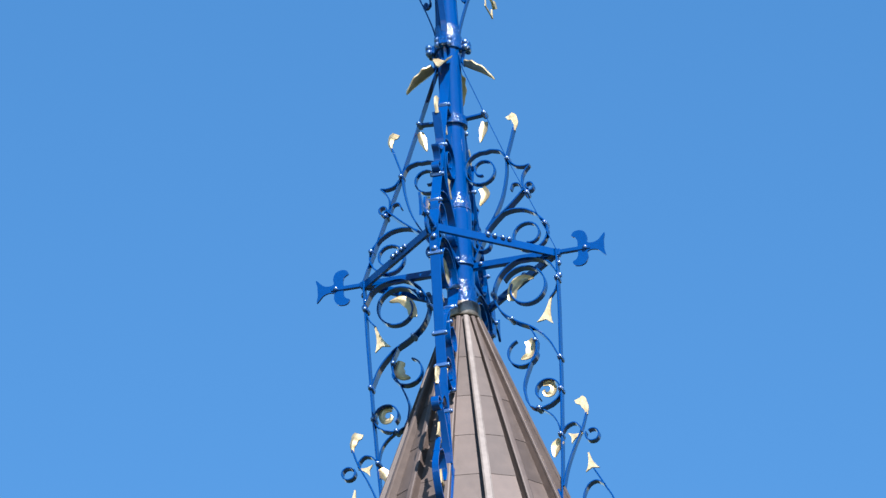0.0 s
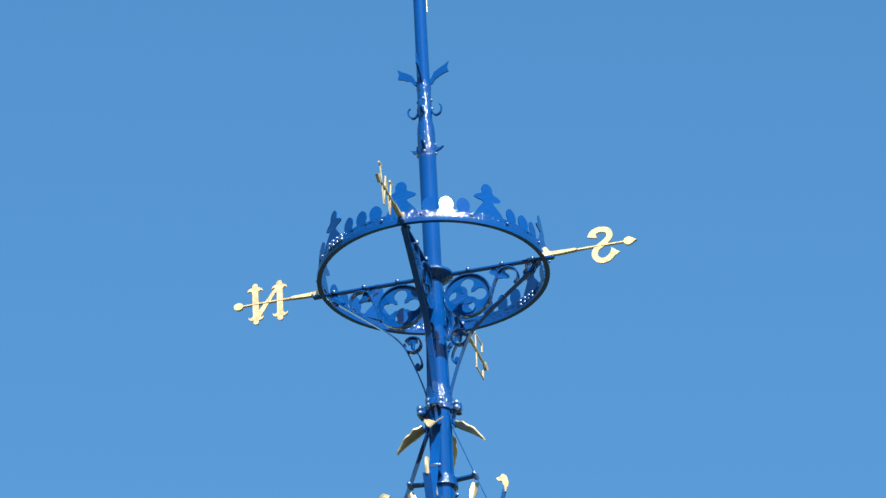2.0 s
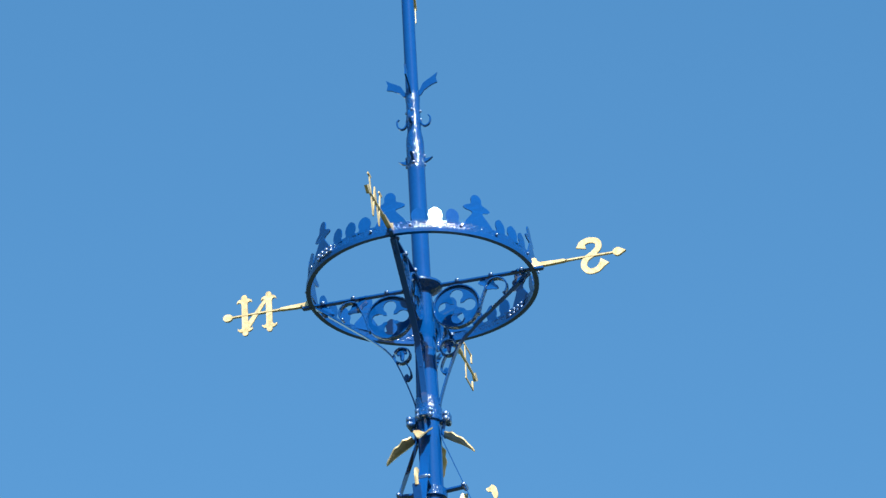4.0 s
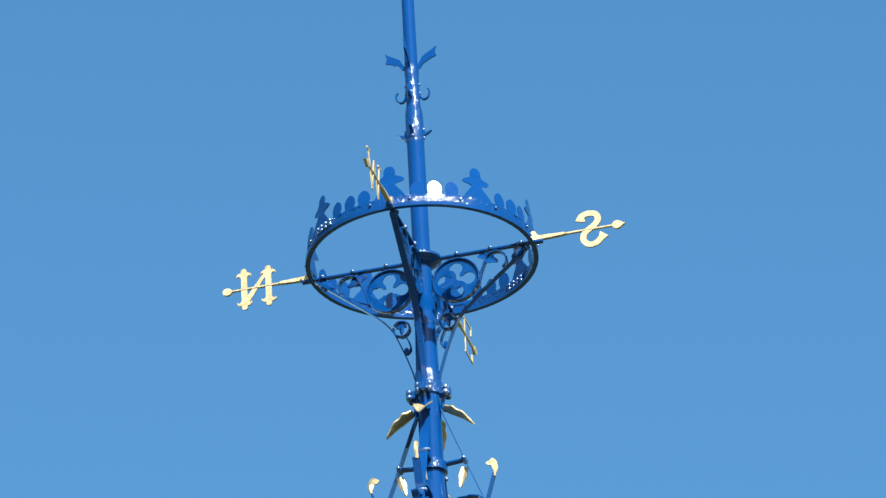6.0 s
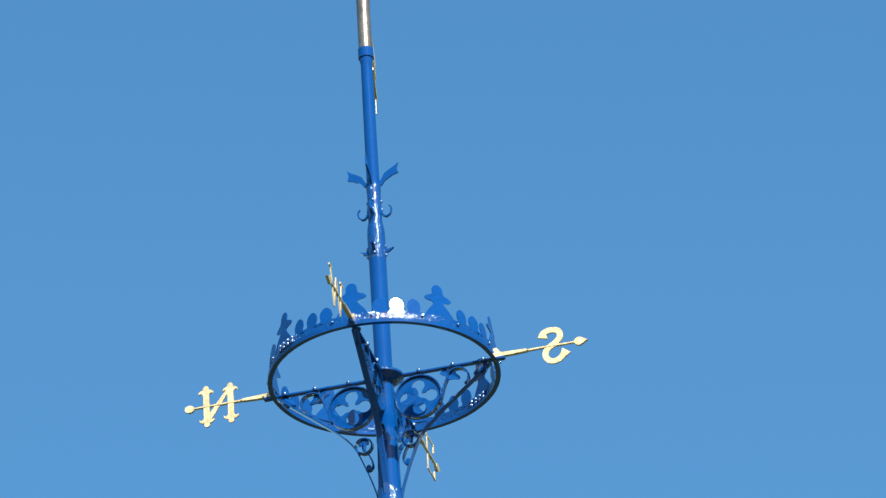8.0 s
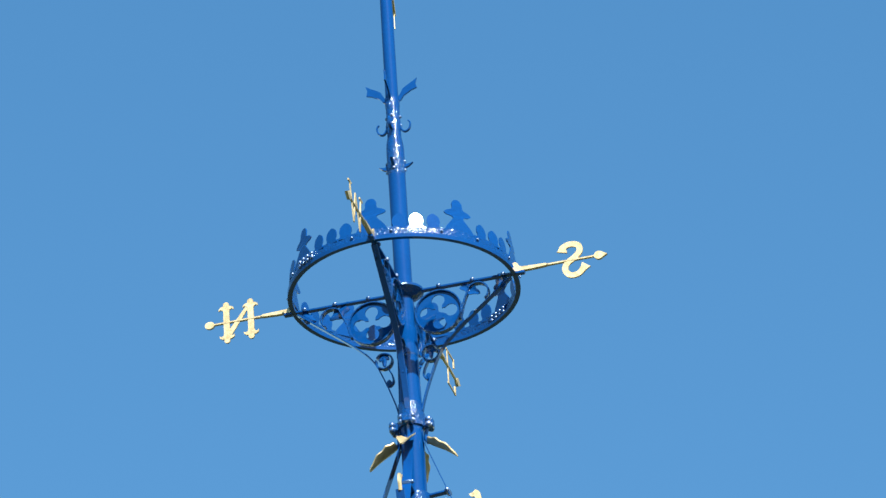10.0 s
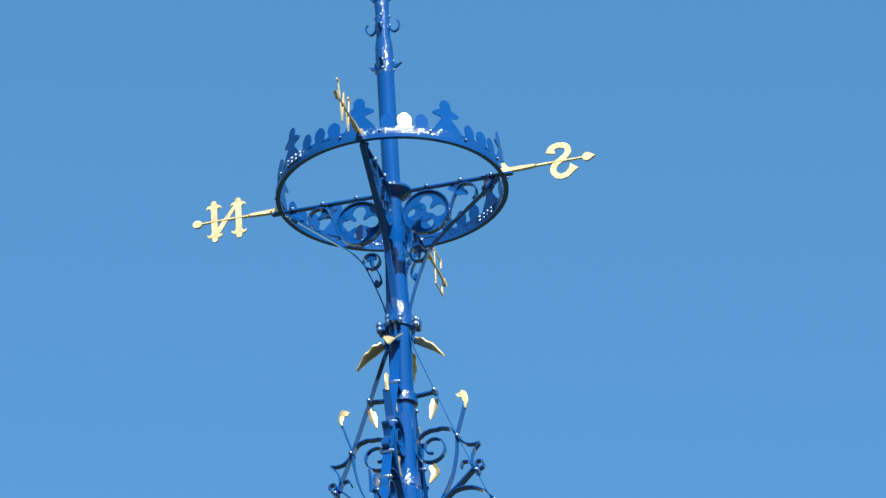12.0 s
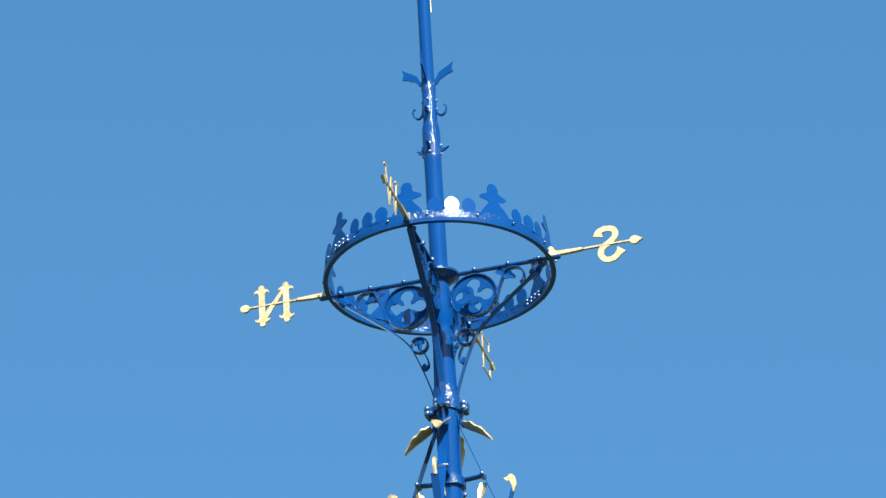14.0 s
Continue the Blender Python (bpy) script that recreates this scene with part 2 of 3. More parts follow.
def roll_section(i, u):
    r, z = line[i]
    w = 0.046 - 0.026 * max(0, z + CONE_FOOT - 19.0) / 2.4
    h = 0.066 - 0.046 * max(0, z + CONE_FOOT - 19.6) / 1.7
    return [(r + h * b, w * a, z) for a, b in ((-0.5, -0.3), (-0.5, 0.9), (-0.38, 1.0), (0.38, 1.0), (0.5, 0.9), (0.5, -0.3))]


sweep(bm, line, roll_section)
first = part("roll", bm, BATTEN, roof, smooth=False)
# An added strip in the sheet colour stands for each roll's lit top.
bm = bmesh.new()


def cap_section(i, u):
    r, z = line[i]
    w = 0.050 - 0.026 * max(0, z + CONE_FOOT - 19.0) / 2.4
    h = 0.066 - 0.046 * max(0, z + CONE_FOOT - 19.6) / 1.7
    return [(r + h + b, w * a, z) for a, b in ((-0.5, -0.008), (-0.5, 0.002), (-0.3, 0.006), (0.3, 0.006), (0.5, 0.002), (0.5, -0.008))]


sweep(bm, line, cap_section)
strip = part("capping", bm, SHEET, first, smooth=False)
bm = bmesh.new()


def conductor_section(i, u):
    return [(r + 0.005, 1.25 * y, z) for r, y, z in cap_section(i, u)]


sweep(bm, line, conductor_section)
for k in range(1, ROOF_SIDES):
    other = share("roll", first, roof, pose(0, 0, 0, 0, 0, 360 / ROOF_SIDES * k))
    if k == 13:
        part("conductor_strip", bm, CAPPING, other, "pale grey metal strip with paint runs", smooth=False)
    else:
        share("capping", strip, other, Matrix())
part("cap", lathe([(0.085, 6.320), (0.102, 6.318), (0.106, 6.325), (0.104, 6.402), (0.100, 6.410), (0.08, 6.412)], 32), CAP, roof, "dull grey metal collar")

# ---- mast ----
MAST_Z = CONE_TOP - 0.02
MAST_LEAN = 0.0045
mast = thing("mast", pose(0, 0, MAST_Z), "tall blue-painted iron pole with collars and curled spurs", "mast")


def mast_part(name, profile, label="", mat=BLUE):
    # Rings close to each bend keep the long straight runs straight in their shading too.
    rings = []
    for (r0, z0), (r1, z1) in zip(profile, profile[1:]):
        rings.append((r0, z0))
        if z1 - z0 > 0.06:
            for u in (0.012 / (z1 - z0), 1 - 0.012 / (z1 - z0)):
                rings.append((r0 + (r1 - r0) * u, z0 + (z1 - z0) * u))
    rings.append(profile[-1])
    bm = lathe([(r, z - MAST_Z) for r, z in rings], 32)
    for v in bm.verts:
        v.co.x -= MAST_LEAN * max(0.0, v.co.z - 24.1 + MAST_Z)
    return part(name, bm, mat, mast, label)


mast_part("lower_tube", [(0.08, MAST_Z), (0.081, 21.62), (0.081, 22.02), (0.079, 22.05), (0.070, 22.07), (0.070, 23.1), (0.070, 23.28), (0.063, 23.6), (0.066, 23.605), (0.066, 23.79), (0.0585, 23.795), (0.0545, 24.1)])
mast_part("middle_tube", [(0.0535, 24.08), (0.0535, 24.88)])
mast_part("joint", [(0.050, 24.86), (0.055, 24.875), (0.055, 25.05), (0.052, 25.09), (0.043, 25.14), (0.042, 25.34), (0.045, 25.36), (0.045, 25.40), (0.039, 25.42)], "thickly painted blue joint", LUMPY)
mast_part("upper_tube", [(0.040, 25.41), (0.038, 26.0), (0.036, 26.27), (0.041, 26.30), (0.041, 26.33)])
mast_part("top_collar", [(0.036, 26.315), (0.048, 26.32), (0.048, 26.385), (0.036, 26.39)])
mast_part("tip", [(0.036, 26.43), (0.037, 27.1), (0.02, 27.2), (0.004, 27.3)])
mast_part("sleeve", [(0.07, 22.03), (0.084, 22.035), (0.083, 22.09), (0.076, 22.14), (0.07, 22.145)], "thickly painted blue sleeve", LUMPY)
mast_part("sleeve", [(0.078, 21.40), (0.087, 21.405), (0.086, 21.53), (0.080, 21.56)], "thickly painted blue sleeve", LUMPY)
mast_part("hub", [(0.05, 24.0), (0.085, 24.015), (0.12, 24.045), (0.12, 24.06), (0.06, 24.075), (0.05, 24.10)], "thickly painted blue hub", LUMPY)
mast_part("clamp", [(0.068, 23.11), (0.083, 23.115), (0.083, 23.205), (0.068, 23.21)], "thickly painted blue clamp", LUMPY)
mast_part("sleeve", [(0.068, 23.20), (0.076, 23.205), (0.075, 23.275), (0.068, 23.285)], "thickly painted blue sleeve", LUMPY)
mast_part("clamp", [(0.068, 22.595), (0.090, 22.60), (0.092, 22.655), (0.068, 22.665)], "thickly painted blue clamp", LUMPY)
mast_part("clamp", [(0.078, 21.655), (0.093, 21.66), (0.093, 21.715), (0.078, 21.72)], "thickly painted blue clamp", LUMPY)

hook = spline([(0.035, 25.27), (0.045, 25.20), (0.07, 25.172), (0.098, 25.188), (0.105, 25.225), (0.092, 25.245)], 6)
wing = [(0.03, 25.385), (0.055, 25.395), (0.075, 25.425), (0.10, 25.44), (0.125, 25.455), (0.16, 25.465), (0.152, 25.50), (0.163, 25.535), (0.135, 25.515), (0.10, 25.495), (0.07, 25.475), (0.05, 25.435), (0.03, 25.41)]
spur = [(0.045, 24.90), (0.062, 24.915), (0.085, 24.925), (0.108, 24.945), (0.09, 24.94), (0.068, 24.937), (0.05, 24.96), (0.045, 24.96)]
lift = pose(0, 0, -MAST_Z)
for name, make in (("hook", lambda: ribbon(hook, 0.024, 0.012, 0.014, 0.008)), ("wing", lambda: plate(wing, 0.01)), ("spur", lambda: plate(spur, 0.018))):
    first = part(name, make(), BLUE, mast)
    first.matrix_basis = pose(-0.0055, 0, 0) @ lift
    for k in range(1, 4):
        share(name, first, mast, pose(-0.0055, 0, 0, 0, 0, 90 * k) @ lift)
places = []
for k in range(4):
    m = pose(-0.0045, 0, 0, 0, 0, 90 * k)
    for r, z in ((0.055, 24.90), (0.055, 24.96), (0.042, 25.22), (0.042, 25.28)):
        places.append((m @ Vector((r, 0.0, z - MAST_Z)), m.to_3x3() @ Vector((1, 0, 0))))
bolt_part("rivet", mast, places, 0.009)

# ---- scroll brackets: four alike, round the foot of the mast ----
LOW = 20.13
QUARTERS = (("S", 0), ("E", 90), ("N", 180), ("W", 270))
bracket = thing("scroll_bracket", pose(0, 0, LOW), "blue wrought-iron bracket of scrolls with gilded leaves", "ironwork", "brackets round the mast")
SHIFT = np.array((0.0, -LOW))


def at(points):
    return [np.array(p, float) + SHIFT for p in points]


def iron(name, points, wide=0.06, thick=0.012, end_wide=None, end_thick=None):
    return part(name, ribbon(at(points), wide, thick * 0.75, end_wide, end_thick), BLUE, bracket)


def flare(points, width, thick=0.010):
    """A gilded leaf that widens from a thin neck to a slanted, scalloped end, with a raised rib."""
    line = spline(at(points), 6)
    n = len(line)
    left, right, mid = [], [], []
    for i, q in enumerate(line):
        u = i / (n - 1)
        d = line[min(i + 1, n - 1)] - line[max(i - 1, 0)]
        d = d / (np.linalg.norm(d) + 1e-9)
        side = np.array((-d[1], d[0]))
        w = width / 2 * (0.26 + 0.74 * math.sin(math.pi * 0.5 * u) ** 1.5) * (1 + 0.10 * math.cos(math.tau * 2.5 * u))
        left.append(q + side * w * 1.15 + d * 0.012 * u)
        right.append(q - side * w * 0.85)
        mid.append(q)
    bm = bmesh.new()
    rows = [[bm.verts.new((p[0], y, p[1])) for p, y in ((l, 0.5 * thick), (c, 1.5 * thick), (r, 0.5 * thick), (r, -0.5 * thick), (c, -0.5 * thick), (l, -0.5 * thick))] for l, c, r in zip(left, mid, right)]
    for a, b in zip(rows, rows[1:]):
        for i in range(6):
            bm.faces.new((a[i], a[(i + 1) % 6], b[(i + 1) % 6], b[i]))
    bm.faces.new(rows[0][::-1])
    bm.faces.new(rows[-1])
    return part("leaf", bm, GOLD, bracket, "gilded flared leaf")


def gilt(points, width, across=False):
    return part("leaf", leaf(at(points), width, 0.009, 2, 0.2, across, 0.07), GOLD, bracket, "gilded beaten leaf")


CORNER = (0.588, 21.68)
iron("stay", [(0.066, 23.12), (0.075, 23.0), (0.20, 22.66), (0.325, 22.325), (0.435, 22.06), CORNER], 0.058, 0.006)
iron("post", [CORNER, (0.583, 21.3), (0.568, 20.77), (0.552, 20.4), (0.535, 20.05)], 0.060, 0.014)
iron("strut", [(0.07, 22.645), (0.20, 22.655)], 0.04, 0.022)
part("arm", block((0.53, 0.04, 0.042), (0.345, 0, 21.66 - LOW), 0.1), BLUE, bracket)
part("arm_end", block((0.19, 0.026, 0.026), (0.695, 0, 21.664 - LOW), 0.15), BLUE, bracket)
# The arm ends in a cut trefoil.
side = [(0.0, 0.02), (0.0, 0.045), (-0.012, 0.07), (-0.035, 0.085), (-0.02, 0.11), (0.015, 0.115), (0.045, 0.10), (0.06, 0.065), (0.058, 0.03), (0.09, 0.022), (0.125, 0.034), (0.165, 0.075), (0.158, 0.03)]
half_tip = spline(side, 3)
tip = [(0.715 + a, 21.668 + b - LOW) for a, b in half_tip] + [(0.715 + a, 21.668 - b - LOW) for a, b in half_tip[::-1]]
part("trefoil", plate(tip, 0.014), BLUE, bracket)

iron("scroll", spline([(0.32, 22.33), (0.285, 22.385), (0.225, 22.405)], 5) + spiral(0.168, 22.282, 0.122, 0.03, 75, 560), 0.055, 0.013, 0.03, 0.009)
iron("stem", spline([(0.374, 22.525), (0.35, 22.44), (0.322, 22.34), (0.312, 22.22), (0.28, 22.08), (0.225, 21.96), (0.17, 21.88)]), 0.052, 0.012, 0.05)
iron("tendril", spline([(0.325, 22.325), (0.37, 22.275), (0.42, 22.262), (0.455, 22.266), (0.425, 22.23), (0.405, 22.18), (0.41, 22.11)], 5), 0.044, 0.011)
iron("curl", spline([(0.405, 22.105), (0.385, 22.15), (0.35, 22.155), (0.335, 22.12)], 5), 0.044, 0.011)
iron("curl", spiral(0.445, 22.125, 0.034, 0.016, 200, 420, 18), 0.047, 0.012)
iron("stem", spline([(0.42, 22.11), (0.33, 22.02), (0.24, 21.94), (0.18, 21.87), (0.13, 21.77), (0.095, 21.69)]), 0.065, 0.014)
iron("scroll", spline([(0.17, 21.86), (0.235, 21.945), (0.31, 21.983), (0.40, 21.98), (0.475, 21.94)], 5) + spiral(0.425, 21.81, 0.125, 0.05, 55, -520), 0.060, 0.013, 0.034, 0.01)
iron("curl", spiral(0.15, 21.80, 0.062, 0.025, 150, 470, 24), 0.052, 0.011)
iron("scroll", spline([(0.583, 21.53), (0.54, 21.60), (0.464, 21.643), (0.345, 21.648), (0.242, 21.57), (0.197, 21.45), (0.235, 21.335), (0.32, 21.255), (0.42, 21.195), (0.51, 21.10), (0.569, 20.98)]), 0.065, 0.013)
iron("scroll", spiral(0.39, 21.467, 0.142, 0.088, 152, -355, 36), 0.065, 0.013, 0.04, 0.01)
iron("stem", spline([(0.40, 21.205), (0.437, 21.12), (0.43, 21.04), (0.385, 20.945), (0.348, 20.83), (0.358, 20.735)], 7) + spline([(0.38, 20.69), (0.43, 20.668), (0.50, 20.685)], 5) + spiral(0.482, 20.775, 0.085, 0.062, -55, 280), 0.055, 0.012)
iron("scroll", spline([(0.437, 21.12), (0.434, 21.05)], 3) + spiral(0.348, 21.05, 0.092, 0.085, -10, -240), 0.060, 0.012, 0.036)
iron("tendril", spline([(0.44, 20.67), (0.50, 20.62), (0.535, 20.56), (0.552, 20.48)], 6), 0.039, 0.01)
iron("sprig", spline([(0.548, 20.15), (0.575, 20.26), (0.62, 20.38), (0.675, 20.50), (0.706, 20.60)], 6), 0.058, 0.013, 0.03)
iron("curl", spiral(0.735, 20.452, 0.042, 0.036, 150, 340, 22), 0.047, 0.011)
iron("curl", spline([(0.555, 20.49), (0.585, 20.53), (0.63, 20.545), (0.665, 20.515), (0.672, 20.48)], 5), 0.047, 0.011)
iron("sprig", spline([(0.60, 19.87), (0.68, 19.80), (0.78, 19.86), (0.84, 20.0), (0.79, 20.12), (0.73, 20.235)], 6), 0.055, 0.012, 0.03)
iron("curl", spline([(0.79, 20.125), (0.74, 20.155), (0.69, 20.13), (0.66, 20.05), (0.69, 19.98)], 5), 0.047, 0.011)
iron("foot", [(0.512, 20.13), (0.535, 20.06), (0.66, 19.70), (0.74, 19.44)], 0.06, 0.03)


def fishtail(x, z, way, long, wide):
    """A gilded spray that flares from a thin neck to two points; way: degrees of its length in r and z."""
    half = spline([(0.0, 0.012), (0.3, 0.022), (0.58, 0.042), (0.84, 0.08), (1.0, 0.115)], 4)
    edge = [(u * long, v * wide / 0.23) for u, v in half]
    edge = edge + [(long * 0.86, 0.0)] + [(u, -v) for u, v in edge[::-1]]
    ca, sa = math.cos(radians(way)), math.sin(radians(way))
    out = [(x + u * ca - v * sa, z - LOW + u * sa + v * ca) for u, v in edge]
    return part("leaf", plate(out, 0.012), GOLD, bracket, "gilded flared leaf", smooth=False)


flare([(0.376, 22.515), (0.386, 22.555), (0.379, 22.595), (0.352, 22.622)], 0.050)
gilt([(0.200, 22.605), (0.186, 22.55), (0.165, 22.475)], 0.046)
gilt([(0.158, 22.17), (0.178, 22.12), (0.14, 22.055)], 0.05)
gilt([(0.30, 21.40), (0.315, 21.48), (0.37, 21.53), (0.44, 21.525)], 0.058)
fishtail(0.535, 21.38, -105, 0.165, 0.10)
gilt([(0.385, 21.125), (0.405, 21.08), (0.385, 21.03), (0.335, 21.01)], 0.062)
gilt(spiral(0.482, 20.785, 0.05, 0.018, 120, -330, 6), 0.036)
flare([(0.707, 20.59), (0.706, 20.628), (0.692, 20.668), (0.668, 20.70)], 0.060)
fishtail(0.675, 20.475, 195, 0.08, 0.075)
gilt([(0.548, 20.45), (0.515, 20.41), (0.50, 20.35)], 0.06)
fishtail(0.702, 20.345, -80, 0.115, 0.085)
fishtail(0.72, 20.04, -100, 0.09, 0.07)
iron("hanger", spline([(0.584, 21.48), (0.565, 21.42), (0.53, 21.375)], 4), 0.03, 0.01)

for r, z, t in ((0.20, 22.655, 20), (0.325, 22.325, 20), (0.432, 22.08, 20), (0.53, 21.86, 20), (0.583, 21.49, 0), (0.573, 20.975, 0), (0.566, 20.77, 0), (0.55, 20.48, 0), (0.43, 20.67, 90), (0.43, 21.11, 60), (0.195, 21.45, 0), (0.30, 21.27, 40)):
    deep = 0.07 if r > 0.5 else 0.062
    clip = part("clip", block((0.03, deep, 0.026), (r, 0, z - LOW), 0.2, turn=t), BEAD, bracket)
    bolt_part("bolt", clip, [((r, q * deep / 2, z - LOW), (0.25, q, 0.2)) for q in (-1, 1)], 0.012)
bolt_part("bolt", bracket, [((CORNER[0] + 0.004, 0, z - LOW), (1, 0, 0)) for z in (21.65, 21.595, 21.515)], 0.016)
bolt_part("bolt", bracket, [((r, q * (0.02 if r < 0.6 else 0.013), 21.664 - LOW), (0, q, 0)) for r in (0.13, 0.55, 0.76) for q in (-1, 1)], 0.012)
for name, deg in QUARTERS[1:]:
    copy_thing(bracket, pose(0, 0, LOW, 0, 0, deg))

# ---- the square of bars that ties the brackets ----
TIE_Z = 21.66
tie = thing("tie_frame", pose(0, 0, TIE_Z - 0.02), "square of blue iron bars bolted round the brackets", "ironwork")
c, length = CORNER[0] - 0.005, (CORNER[0] - 0.02) * math.sqrt(2)
at_bar = pose(c / 2, c / 2, 0, 0, 0, 135)
first = part("bar", block((length, 0.022, 0.05), (0, 0, 0.02), 0.12), BLUE, tie)
first.matrix_basis = at_bar
bars_made = [first] + [share("bar", first, tie, pose(0, 0, 0, 0, 0, 90 * k) @ at_bar) for k in (1, 2, 3)]
for bar in bars_made:
    bolt_part("bolt", bar, [((x, q * 0.011, 0.041), (0, q, 0.6)) for x in (-0.055, -0.010, 0.045, 0.088) for q in (-1, 1)], 0.0145)

# ---- gilded leaves and lugs at the upper clamp ----
LUG_Z = 23.12
lug = thing("leaf_bracket", pose(0, 0, LUG_Z), "gilded acanthus leaf under a bolted blue lug", "ornament", "leaves round the mast")
bm = block((0.07, 0.064, 0.06), (0.10, 0, 0.012), 0.15)
lug_body = part("lug", bm, LUMPY, lug)
bolt_part("bolt", lug_body, [((0.112, q * 0.034, z), (0.25, q, 0.15)) for q in (-1, 1) for z in (-0.006, 0.026)], 0.0165)
part("stem", rod([(0.10, 0, 0.0), (0.086, 0, -0.05), (0.082, 0, -0.085), (0.098, 0, -0.118)], 0.012, 0.010), BLUE, lug)
part("leaf", leaf([(0.088, -0.115), (0.135, -0.148), (0.20, -0.188), (0.27, -0.243)], 0.104, 0.008, 3, -0.55, True, 0.08), GOLD, lug, "gilded acanthus leaf")
for name, deg in QUARTERS[1:]:
    copy_thing(lug, pose(0, 0, LUG_Z, 0, 0, deg))

# ---- crown ----
RING, RZ = 0.70, 24.05
crown = thing("crown", pose(0, 0, RZ), "blue iron coronet with cut fleurs on a round band", "crown")


def hoop(profile, sides=96):
    bm = bmesh.new()
    rings = [[bm.verts.new((r * math.cos(math.tau * k / sides), r * math.sin(math.tau * k / sides), z)) for r, z in profile] for k in range(sides)]
    n = len(profile)
    for k in range(sides):
        a, b = rings[k], rings[(k + 1) % sides]
        for i in range(n):
            bm.faces.new((a[i], b[i], b[(i + 1) % n], a[(i + 1) % n]))
    return bm


def hoop_arc(rad, deg, sides=8):
    """A short lapped plate on the band's outer side."""
    line = [radians(-deg + 2 * deg * k / sides) for k in range(sides + 1)]

    def section(i, u):
        a = line[i]
        return [(r * math.cos(a), r * math.sin(a), z) for r, z in ((rad - 0.014, 0.01), (rad + 0.004, 0.01), (rad - 0.003, 0.064), (rad - 0.02, 0.064))]

    return sweep(bmesh.new(), line, section)


part("ring", hoop([(RING - 0.026, -0.013), (RING + 0.003, -0.013), (RING + 0.004, 0.012), (RING - 0.026, 0.005)]), BLUE, crown)
part("band", hoop([(RING - 0.006, 0.008), (RING + 0.0, 0.008), (RING - 0.007, 0.066), (RING - 0.013, 0.066)]), LUMPY, crown)


LEAN_IN = 0.1


def bent(outline, thick, rad):
    """A cut plate rolled to the crown's radius: outline in metres along the band and up."""
    bm = plate([(a, b) for a, b in outline], thick, lambda a, b, c: ((rad + c - LEAN_IN * b) * math.cos(a / rad), (rad + c - LEAN_IN * b) * math.sin(a / rad), b))
    return bm


half = spline([(0.105, 0.05), (0.082, 0.09), (0.058, 0.12), (0.036, 0.15), (0.045, 0.163), (0.078, 0.172), (0.094, 0.188), (0.072, 0.205), (0.045, 0.215), (0.036, 0.232), (0.036, 0.258), (0.02, 0.282), (0.0, 0.288)], 3)
fleur = [(a, b) for a, b in half] + [(-a, b) for a, b in half[-2::-1]]
half = spline([(0.046, 0.05), (0.036, 0.075), (0.042, 0.10), (0.034, 0.135), (0.012, 0.155), (0.0, 0.158)], 3)
lobe = [(a, b) for a, b in half] + [(-a, b) for a, b in half[-2::-1]]
fl = part("fleur", bent(fleur, 0.007, RING - 0.001), BLUE, crown, smooth=False)
lo = part("lobe", bent(lobe, 0.006, RING - 0.002), BLUE, crown, smooth=False)
PHASE = -90.5
BENDS = (-4, 5.5, 0, 5, -6, 2, -3, 6, -2, 4, -5)
for k in range(8):
    m = pose(0, 0, 0, 0, 0, PHASE + 45 * k)
    if k:
        share("fleur", fl, crown, m)
    else:
        fl.matrix_basis = m
    for i, d in enumerate((13.8, 22.5, 31.2)):
        m = pose(0, 0, 0, 0, 0, PHASE + 45 * k + d)
        if (k, i) == (0, 1):
            # One lobe stands flatter than the rest, under a wet-looking coat.
            flat = part("lobe", plate(lobe, 0.006, lambda a, b, c: (RING + c - LEAN_IN * b, a, b)), BEAD, crown, smooth=False)
            flat.matrix_basis = m @ pose(RING, 0, 0, 0, 0, 1.5) @ pose(-RING, 0, 0)
            continue
        # Each lobe was bent a little by hand when it was cut.
        m = m @ pose(RING, 0, 0, 0, 0, BENDS[(k * 3 + i) % len(BENDS)]) @ pose(-RING, 0, 0)
        if k or i:
            share("lobe", lo, crown, m)
        else:
            lo.matrix_basis = m
places = []
for k in range(8):
    for d in (10, 35):
        a = radians(PHASE + 45 * k + d)
        places.append((((RING + 0.003) * math.cos(a), (RING + 0.003) * math.sin(a), 0.035), (math.cos(a), math.sin(a), 0)))
bolt_part("rivet", crown, places, 0.008)

# Two riveted joints where the halves of the band meet.
for deg in (-131, 49):
    joint = part("joint_plate", hoop_arc(RING, 7), LUMPY, crown)
    joint.matrix_basis = pose(0, 0, 0, 0, 0, deg)
    places = []
    for i in range(4):
        for z in (0.024, 0.05):
            a = radians(-5.2 + 3.5 * i)
            u = Vector((math.cos(a), math.sin(a), 0.1))
            places.append((Vector((math.cos(a) * (RING + 0.003), math.sin(a) * (RING + 0.003), z)), u))
            places.append((Vector((math.cos(a) * (RING - 0.013), math.sin(a) * (RING - 0.013), z)), -u))
    bolt_part("rivet", joint, places, 0.0125)

# ---- crown brackets: spoke, brace, cut quatrefoil and scrolls ----
CB = 23.22
holder = thing("crown_bracket", pose(0, 0, CB), "blue iron bracket with a cut quatrefoil under the coronet", "ironwork", "brackets under the coronet")
SHIFT = np.array((0.0, -CB))


def iron2(name, points, wide=0.04, thick=0.011, end_wide=None, end_thick=None, closed=False, mat=BLUE):
    return part(name, ribbon(at(points), wide, thick, end_wide, end_thick, closed), mat, holder)


